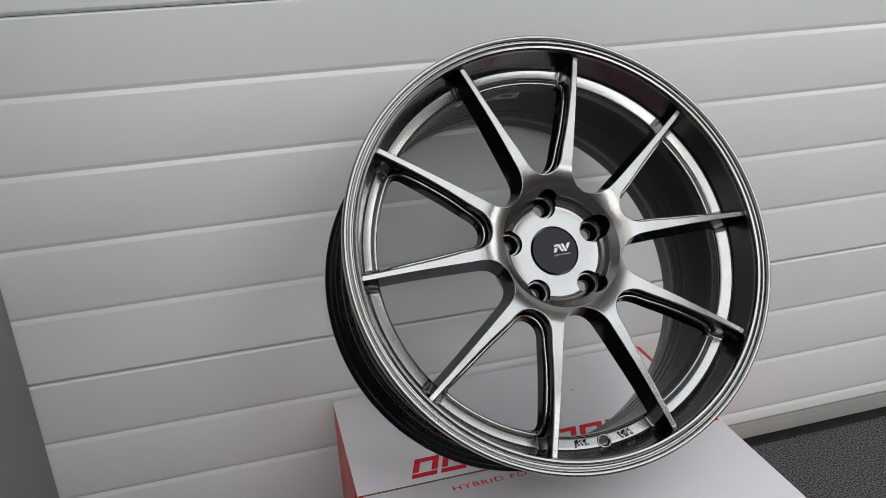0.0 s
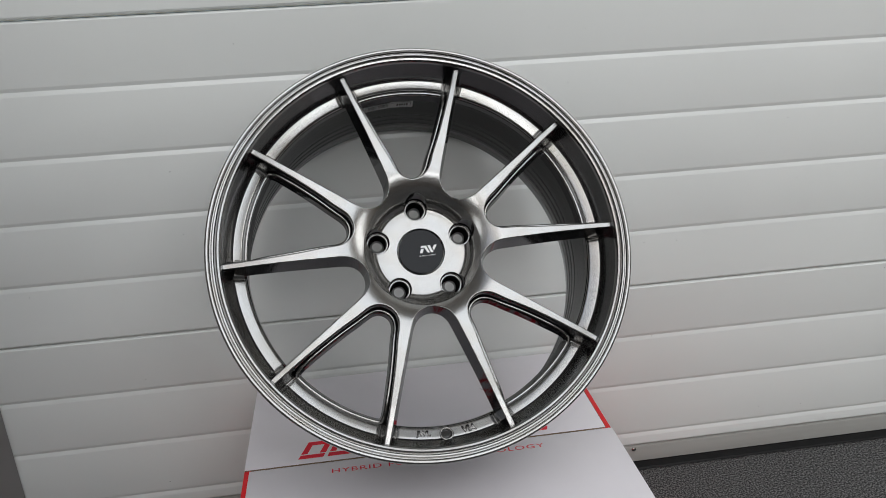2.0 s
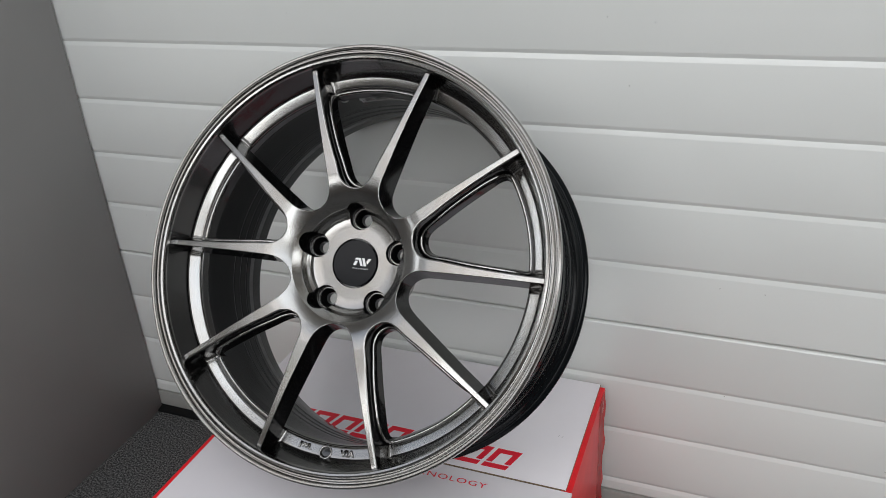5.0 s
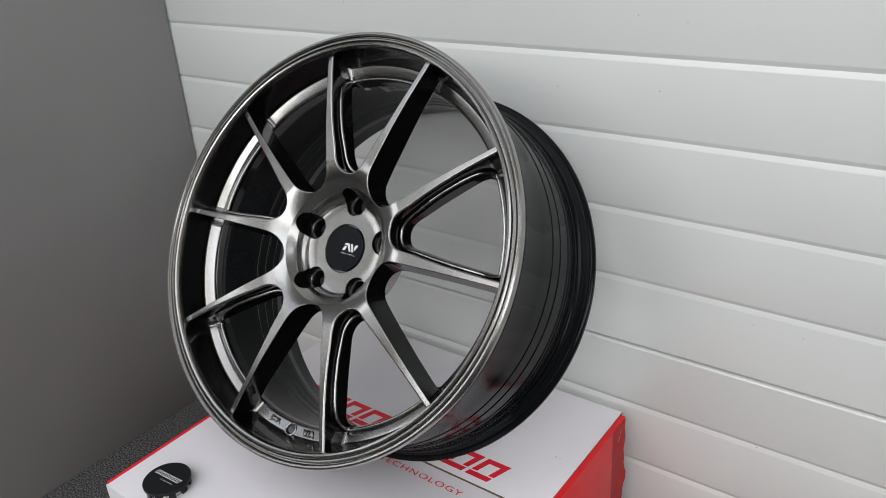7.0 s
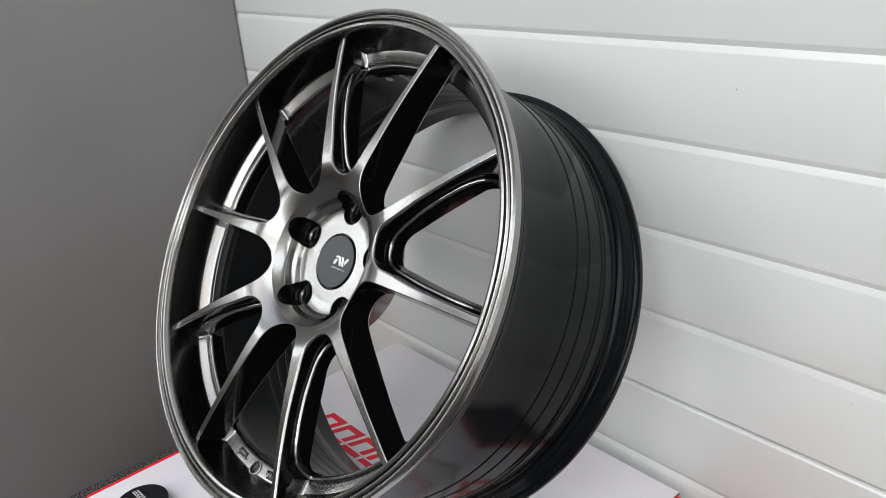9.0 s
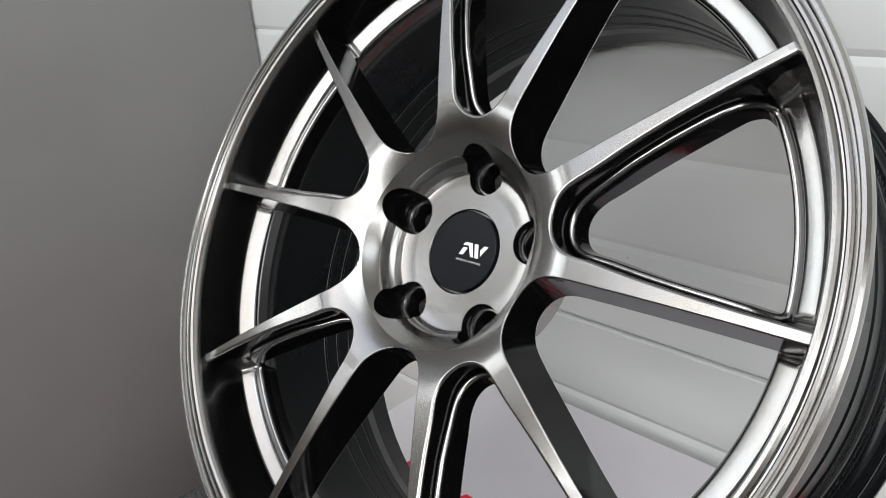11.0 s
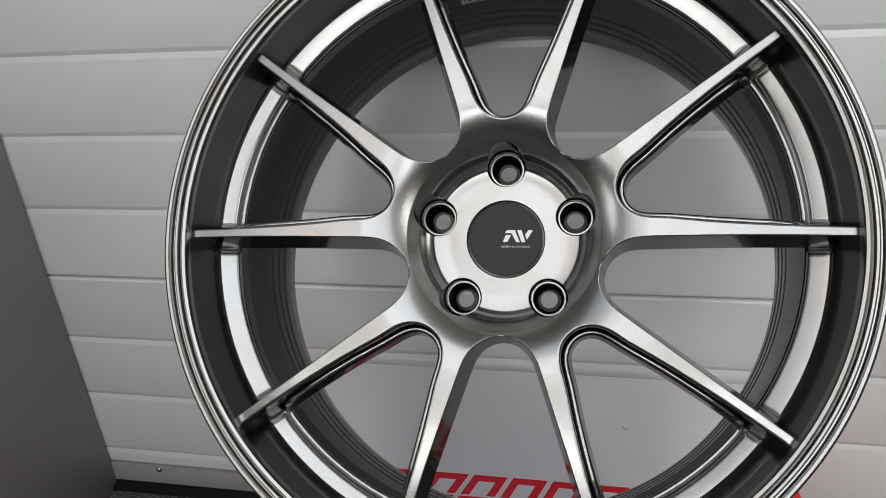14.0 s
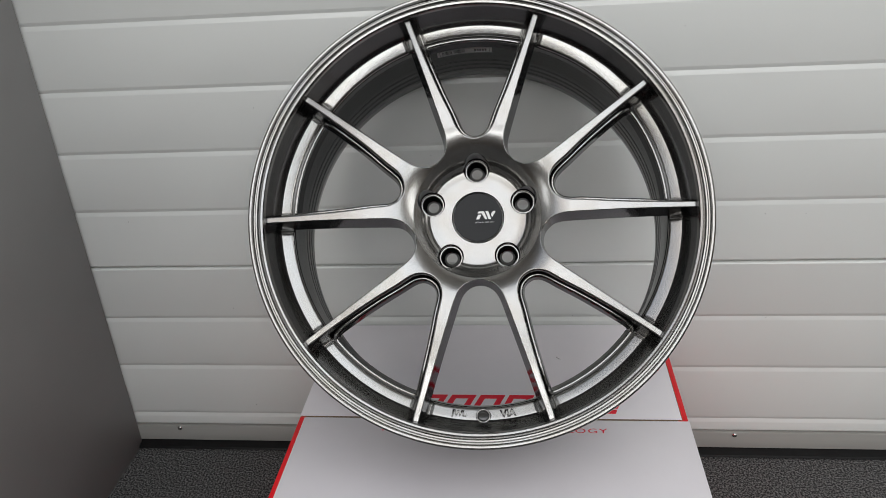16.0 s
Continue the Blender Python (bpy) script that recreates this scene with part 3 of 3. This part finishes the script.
# hub with its dished face, bolt pockets and bore
HUB = [(0.0295, -0.062), (0.0295, -0.0368), (0.0303, -0.0358), (0.0420, -0.0358), (0.0546, -0.0358), (0.0556, -0.0354), (0.0562, -0.0346), (0.0572, -0.0318), (0.0577, -0.0311), (0.0592, -0.0300), (0.0608, -0.0289), (0.0614, -0.0282),
       (0.0633, -0.0214), (0.0637, -0.0205), (0.0645, -0.0194), (0.0668, -0.0171), (0.0697, -0.0141), (0.0712, -0.0126), (0.0724, face_z(0.0724)), (0.0724, -0.062)]
v, f = lathe(HUB, 200, closed=True)
hub_ob = new("hub", mesh_of("hub", v, [q[::-1] for q in f], HYPER))
pv, pf = [], []
for k in range(5):
    a = radians(90 + 72 * k)
    cv, cf = lathe([(0.0, 0.03), (0.0150, 0.03), (0.0150, -0.0366), (0.0146, -0.0378), (0.0136, -0.0396), (0.0135, -0.0425), (0.0131, -0.0432), (0.0120, -0.0432), (0.0116, -0.0437), (0.0110, -0.0450), (0.0072, -0.0520), (0.0066, -0.0540), (0.0066, -0.09), (0.0, -0.09)], 48)
    base = len(pv)
    pv += [(x + 0.0556 * math.cos(a), y + 0.0556 * math.sin(a), z) for x, y, z in cv]
    pf += [tuple(base + i for i in q) for q in cf]
bm = bmesh.new()
bv = [bm.verts.new(p) for p in pv]
for q in pf:
    bm.faces.new([bv[i] for i in q])
bmesh.ops.remove_doubles(bm, verts=bm.verts[:], dist=1e-6)
bmesh.ops.recalc_face_normals(bm, faces=bm.faces[:])
cut_me = bpy.data.meshes.new("cut")
bm.to_mesh(cut_me)
bm.free()
cut_me.materials.append(HYPER)
cut_ob = new("cut", cut_me)
bm = bmesh.new()
bm.from_mesh(hub_ob.data)
bmesh.ops.recalc_face_normals(bm, faces=bm.faces[:])
bm.to_mesh(hub_ob.data)
bm.free()
mod = hub_ob.modifiers.new("pockets", "BOOLEAN")
mod.operation, mod.object, mod.solver = "DIFFERENCE", cut_ob, "EXACT"
bpy.context.view_layer.update()
hub_me = bpy.data.meshes.new_from_object(hub_ob.evaluated_get(bpy.context.evaluated_depsgraph_get()))
bpy.data.objects.remove(hub_ob)
bpy.data.objects.remove(cut_ob)
hub_me.materials.clear()
hub_me.materials.append(HYPER)
hub_me.materials.append(SMOOTH)
for poly in hub_me.polygons:
    c = poly.center
    near = min(math.hypot(c.x - 0.0556 * math.cos(radians(90 + 72 * k)), c.y - 0.0556 * math.sin(radians(90 + 72 * k))) for k in range(5))
    poly.material_index = 1 if near < 0.0112 or (0.0125 < near < 0.0152 and abs(poly.normal.z) < 0.6) else 0
hub_me.shade_smooth()
hub_me.set_sharp_from_angle(angle=radians(24))
place_part("hub", hub_me, wheel, "dished wheel hub with five bolt pockets")


# raised bead round every second window
def bead_mesh():
    edge = half_edge(LEDGE_SIDE, 84, 36)
    nrm = side_normals(edge)
    nrm = -nrm if nrm[0, 0] < 0 else nrm
    nrm[0] = (1, 0)
    run = np.linspace(0, 0.17, 84)
    side = edge + nrm * (0.0054 + 0.0008 * np.exp(-run / 0.02))[:, None]
    rim_r = 0.2130
    keep = [p for p in side if math.hypot(*p) < rim_r and p[1] >= 0]
    end = math.atan2(keep[-1][1], keep[-1][0])
    arc = [(rim_r * math.cos(a), rim_r * math.sin(a)) for a in np.linspace(end, -end, 40)]
    loop = resample([*keep, *arc, *[(x, -y) for x, y in keep[:0:-1]]], 260, 9, True)
    out = side_normals(loop, True)
    out = out if (loop[0] + out[0] * 0.001)[0] < loop[0][0] else -out
    levels = [(0.0120, -0.0044), (0.0058, -0.0044), (0.0052, -0.0036), (0.0046, -0.0012), (0.0036, 0.0), (0.0021, 0.0), (0.0010, -0.0007), (0.0003, -0.0026), (-0.0004, -0.0075), (-0.0018, None)]
    verts, faces, n = [], [], len(loop)
    for o, dz in levels:
        for p, q in zip(loop, out):
            r = math.hypot(*p)
            top = bead_z(r)
            verts.append((*(p + q * o), min(top - 0.0150, -0.0290) if dz is None else top + dz))
    for k in range(len(levels) - 1):
        faces += [(k * n + i, k * n + (i + 1) % n, (k + 1) * n + (i + 1) % n, (k + 1) * n + i) for i in range(n)]
    bm = bmesh.new()
    vs = [bm.verts.new(p) for p in verts]
    for q in faces:
        bm.faces.new([vs[i] for i in q])
    bm.normal_update()
    if sum(fc.normal.z for fc in bm.faces) < 0:
        bmesh.ops.reverse_faces(bm, faces=bm.faces[:])
    me = bpy.data.meshes.new("window_bead")
    bm.to_mesh(me)
    bm.free()
    me.materials.append(HYPER)
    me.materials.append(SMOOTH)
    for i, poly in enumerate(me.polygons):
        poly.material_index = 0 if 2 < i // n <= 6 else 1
    me.shade_smooth()
    return me


# flat pads on the rim between the spokes
def pad_mesh(r0, r1, half, hole=None):
    mid, steps = (12, 150) if hole else (3, 22)
    rs = [r0, r0 + 0.0004, r0 + 0.0014, *np.linspace(r0 + 0.003, r1 - 0.003, mid), r1 - 0.0010, r1 - 0.0003, r1]
    ds = [-0.0045, -0.0012, -0.0001, *([0] * mid), -0.0002, -0.0010, -0.0050]
    ths = [-half, -half + 0.12, -half + 0.4, *np.linspace(-half + 1.2, half - 1.2, steps), half - 0.4, half - 0.12, half]
    es = [-0.0045, -0.0012, -0.0002, *([0] * steps), -0.0002, -0.0012, -0.0045]
    verts, faces = [], []
    for th, e in zip(ths, es):
        for r, d in zip(rs, ds):
            verts.append((r * math.cos(radians(th)), r * math.sin(radians(th)), pad_z(r) + min(d, e)))
    n = len(rs)
    for i in range(len(ths) - 1):
        faces += [(i * n + j, i * n + j + 1, (i + 1) * n + j + 1, (i + 1) * n + j) for j in range(n - 1)]
    if hole:
        faces = [q for q in faces if math.hypot(sum(verts[i][0] for i in q) / 4 - hole[0], sum(verts[i][1] for i in q) / 4 - hole[1]) > hole[2]]
    return mesh_of("rim_pad", verts, faces, HYPER, sharp=50)


def gusset_mesh(side, r_in, sweep, top):
    """Concave fillet that widens from a spoke's side into the rim; the spoke lies along +x, side is +1 or -1 in y."""
    na, nr = 14, 10
    verts, faces = [], []
    for a in np.linspace(0, math.pi / 2, na + 1):
        r0 = r_in - sweep * (1 - math.sin(a)) ** 1.5
        for j in range(-1, nr + 1):
            r = r0 + 0.0008 + (0.2345 - r0) * max(j, 0) / nr
            o0, o1 = 0.0042, 0.0109
            o = o1 - (o1 - o0) * math.cos(a)
            low = pad_z(max(r, r_in)) - 0.0014
            z = top + (low - top) * math.sin(a)
            th = math.asin(o / r)
            if j < 0:
                r, z = r0 + 0.0012, min(z - 0.001, float(np.interp(o, (0.0086, 0.0100), (-0.0270, -0.0440))))
            elif j == 0:
                z -= 0.0008
            verts.append((r * math.cos(th), side * r * math.sin(th), z))
    n = nr + 2
    for i in range(na):
        for j in range(n - 1):
            q = (i * n + j, i * n + j + 1, (i + 1) * n + j + 1, (i + 1) * n + j)
            faces.append(q[::-1] if side > 0 else q)
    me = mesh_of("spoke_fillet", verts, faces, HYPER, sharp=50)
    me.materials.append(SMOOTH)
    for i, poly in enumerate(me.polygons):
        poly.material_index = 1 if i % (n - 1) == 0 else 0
    return me


bead, pad_a, pad_b = bead_mesh(), pad_mesh(0.2188, 0.2306, 15.5), pad_mesh(0.2162, 0.2306, 15.5)
pad_valve = pad_mesh(0.2162, 0.2306, 15.5, (0.2252, -0.0008, 0.0064))
for k in range(5):
    place_part("window_bead", bead, wheel, at=pose(0, 0, 0, 0, 0, 90 + 72 * k))
    place_part("rim_pad", pad_a, wheel, at=pose(0, 0, 0, 0, 0, 90 + 72 * k))
    place_part("rim_pad", pad_valve if k == 2 else pad_b, wheel, at=pose(0, 0, 0, 0, 0, 126 + 72 * k))
fillets = [(gusset_mesh(1, 0.2165, 0.022, -0.006), 108), (gusset_mesh(-1, 0.2165, 0.022, -0.006), 72), (gusset_mesh(-1, 0.2165, 0.0005, -0.012), 108), (gusset_mesh(1, 0.2165, 0.0005, -0.012), 72)]
for k in range(5):
    for me, a in fillets:
        place_part("spoke_fillet", me, wheel, at=pose(0, 0, 0, 0, 0, a + 72 * k))

# the stamped pad at the bottom: marks and valve hole
def pad_spot(x, r=0.2250):
    a = math.asin(x / r)
    return pose(0, 0, 0, 0, 0, math.degrees(a)) @ Matrix.Translation((0, -r, pad_z(r))) @ pose(0, 0, 0, -21.8, 0, 0)


lettering("raised_mark", "JWL", HYPER, wheel, 0.0172, 0.0084, pad_spot(-0.0282, 0.2240), 0.0017, "raised cast letters", bold=0.030)
lettering("raised_mark", "VIA", HYPER, wheel, 0.0176, 0.0084, pad_spot(0.0268, 0.2240), 0.0017, "raised cast letters", bold=0.030)
v, f = lathe([(0.0086, -0.0030), (0.0085, 0.0000), (0.0082, 0.0009), (0.0075, 0.0015), (0.0066, 0.0013), (0.0060, 0.0004), (0.0057, -0.0010), (0.0057, -0.0024)], 44)
boss = place_part("valve_boss", mesh_of("valve_boss", v, [q[::-1] for q in f], HYPER), wheel, "round valve hole boss", pad_spot(-0.0008, 0.2252))
# shallow black disc that stands in for the dark depth of the hole
v, f = lathe([(0.0058, -0.0008), (0.0055, -0.0020), (0.0030, -0.0023), (0.0, -0.0023)], 36)
place_part("valve_hole_shade", mesh_of("valve_hole_shade", v, [q[::-1] for q in f], RUBBER), boss, "black disc standing for the shade in the valve hole")


# centre cap
def cap_face(radius, height, base):
    return lathe([(radius, base), (radius, height - 0.0009), (radius - 0.0002, height - 0.0006), (radius - 0.0005, height - 0.0004),
                  (radius * 0.6, height - 0.0004), (radius * 0.3, height - 0.0004), (0.0, height - 0.0004)], 96)


def slanted(cells, wide, high, mx, my):
    return [[(mx + (x - 0.5) * wide, my + (y - 0.5) * high) for x, y in cell] for cell in cells]


EMBLEM = [[(0.02, 0.76), (0.10, 1), (0.41, 1), (0.45, 0.76)], [(-0.06, 0.02), (0.12, 0.02), (0.25, 0.60), (0.06, 0.60)], [(0.27, 0.76), (0.45, 0.76), (0.60, 0), (0.46, 0)],
          [(0.49, 1), (0.66, 1), (0.82, 0), (0.66, 0)], [(0.80, 0.62), (0.93, 1), (1.10, 1), (0.87, 0.20)]]
v, f = cap_face(0.0281, -0.0342, -0.05)
cap = place_part("centre_cap", mesh_of("centre_cap", v, f, CAPBLACK, sharp=12), wheel, "gloss black centre cap with silver emblem")
part("emblem", flat_shapes(slanted(EMBLEM, 0.0198, 0.0094, 0.0090, 0.0021)), LOGO, cap, "silver slanted emblem bars", at=pose(0, 0, -0.0346))
lettering("cap_lettering", "HYBRID FORGED", LOGO, cap, 0.0215, 0.0013, pose(0.0078, -0.0060, -0.03445), spacing=1.15)


# labels stuck inside the barrel
def curved_patch(a0, a1, z0, z1, r, n=24):
    verts = [(r * math.cos(radians(a)), r * math.sin(radians(a)), z) for a in np.linspace(a0, a1, n) for z in (z0, z1)]
    return verts, [(2 * i, 2 * i + 1, 2 * i + 3, 2 * i + 2) for i in range(n - 1)]


LABEL_DROP = 0.0050
v, f = curved_patch(84.1, 102.0, -0.0630 - LABEL_DROP, -0.0858 - LABEL_DROP, 0.2216)
label = place_part("paper_label", mesh_of("paper_label", v, f, STICKER), wheel, "grey printed label inside the barrel")
BARS = [(92.4 + 1.0 * k, 93.2 + 1.0 * k, -0.0655, -0.0692) for k in range(9)] + [(84.9, 101.2, -0.0705, -0.0710), (84.9, 101.2, -0.0832, -0.0837), (84.9, 85.05, -0.0710, -0.0832), (101.05, 101.2, -0.0710, -0.0832)]
BARS += [(a0, a1, z, z - 0.0016) for z in (-0.0728, -0.0760, -0.0792) for a0, a1 in ((97.2, 100.4), (92.9, 96.6))] + [(85.9 + 0.85 * k, 86.5 + 0.85 * k, -0.0735, -0.0800) for k in range(5)] + [(85.0, 90.6, -0.0668, -0.0680)]
for a0, a1, z0, z1 in BARS:
    v, f = curved_patch(a0, a1, z0 - LABEL_DROP, z1 - LABEL_DROP, 0.2213, 6)
    place_part("print_bar", mesh_of("print_bar", v, f, BLACKINK), label)
bm = bmesh.new()
bmesh.ops.create_circle(bm, cap_ends=True, segments=28, radius=0.0046)
part("round_label", bm, STICKER, wheel, "round grey inspection sticker", at=pose(0, 0, 0, 0, 0, 106.6) @ Matrix.Translation((0.2212, 0, -0.0665 - LABEL_DROP)) @ pose(0, 0, 0, 0, -90, 0))

# print on the carton
CELL, STROKE, TOP, LOW, SLIT = 0.0407, 0.0088, -0.2128, -0.2520, -0.2420


def lean(x, y):
    return x + 0.35 * (y - LOW) - 0.006, y


def bar(x0, x1, y0, y1):
    parts = []
    for a, b in ((y0, min(y1, SLIT - 0.0008)), (max(y0, SLIT + 0.0008), y1)):
        if b - a > 0.001:
            parts.append([lean(x0, a), lean(x1, a), lean(x1, b), lean(x0, b)])
    return parts


for i in range(9):
    x0 = -0.1830 + CELL * i
    x1 = x0 + CELL * 0.86
    shapes = bar(x0, x1, TOP - 0.0085, TOP) + bar(x0, x1, LOW, LOW + 0.0085) + bar(x0, x0 + STROKE, LOW + 0.0085, TOP - 0.0085) + bar(x1 - STROKE, x1, LOW + 0.0085, TOP - 0.0085)
    part("printed_mark", flat_shapes(shapes, 0.00015), INK, carton, "slanted red printed frame", at=pose(0, 0, BOX_Z + 0.0001))
lettering("printed_words", "HYBRID FORGED TECHNOLOGY", INK, carton, 0.2990, 0.0092, pose(0.0075, -0.2872, BOX_Z - 0.0004), spacing=1.12, label="thin red printed capitals")
part("scuff", flat_shapes([[(0, 0), (0.0035, -0.0045), (0.0048, -0.0050), (0.0062, -0.0040), (0.0060, -0.0034), (0.0046, -0.0040), (0.0038, -0.0036), (0.0006, 0.0004)]], 0.0001), BLACKINK, carton, "small dark scuff", at=pose(0.0970, -0.1190, BOX_Z + 0.0001))

# loose cap on the carton
spare = thing("loose_centre_cap", pose(-0.1800, -0.4855, BOX_Z - 0.0006, 0, 0, 3.5), "loose gloss black centre cap lying on the white carton", "wheel cap")
v, f = cap_face(0.0310, 0.0145, 0.0105)
part_ob = place_part("disc", mesh_of("disc", v, f, CAPBLACK, sharp=12), spare)
v, f = lathe([(0.0308, 0.0106), (0.0285, 0.0104), (0.0275, 0.0085), (0.0262, 0.0085), (0.0262, 0.0104)], 64)
place_part("collar", mesh_of("collar", v, f, CAPBLACK), spare)
for k in range(10):
    bm = bevelled_box(0.0258, 0.0282, -0.0045, 0.0045, 0.0, 0.0095, 0.0008)
    for q in bm.verts:
        if q.co.z < 0.003 and q.co.x > 0.027:
            q.co.x += 0.0012
    part("clip", bm, CAPBLACK, spare, at=pose(0, 0, 0, 0, 0, 36 * k + 8))
v, f = lathe([(0.0240, 0.0050), (0.0252, 0.0050), (0.0252, 0.0000), (0.0240, 0.0000)], 48, closed=True)
place_part("spring_ring", mesh_of("spring_ring", v, f, STEEL), spare)
def cap_block(x):
    strips = [(0, 0.0040, 0.0061, 0.0070), (0, 0.0040, 0.0, 0.0009), (0, 0.0008, 0.0009, 0.0061), (0.0032, 0.0040, 0.0009, 0.0061)]
    return [[(x + p + 0.30 * q, q) for p, q in ((a, c), (b, c), (b, d), (a, d))] for a, b, c, d in strips]


for k in range(9):
    part("printed_mark", flat_shapes(cap_block(-0.0245 + 0.0051 * k), 0.0001), LOGO, part_ob, "silver slanted frame", at=pose(0, 0, 0.01412))
lettering("cap_lettering", "HYBRID FORGED", LOGO, part_ob, 0.0230, 0.0018, pose(0.0050, -0.0050, 0.01422), spacing=1.15)
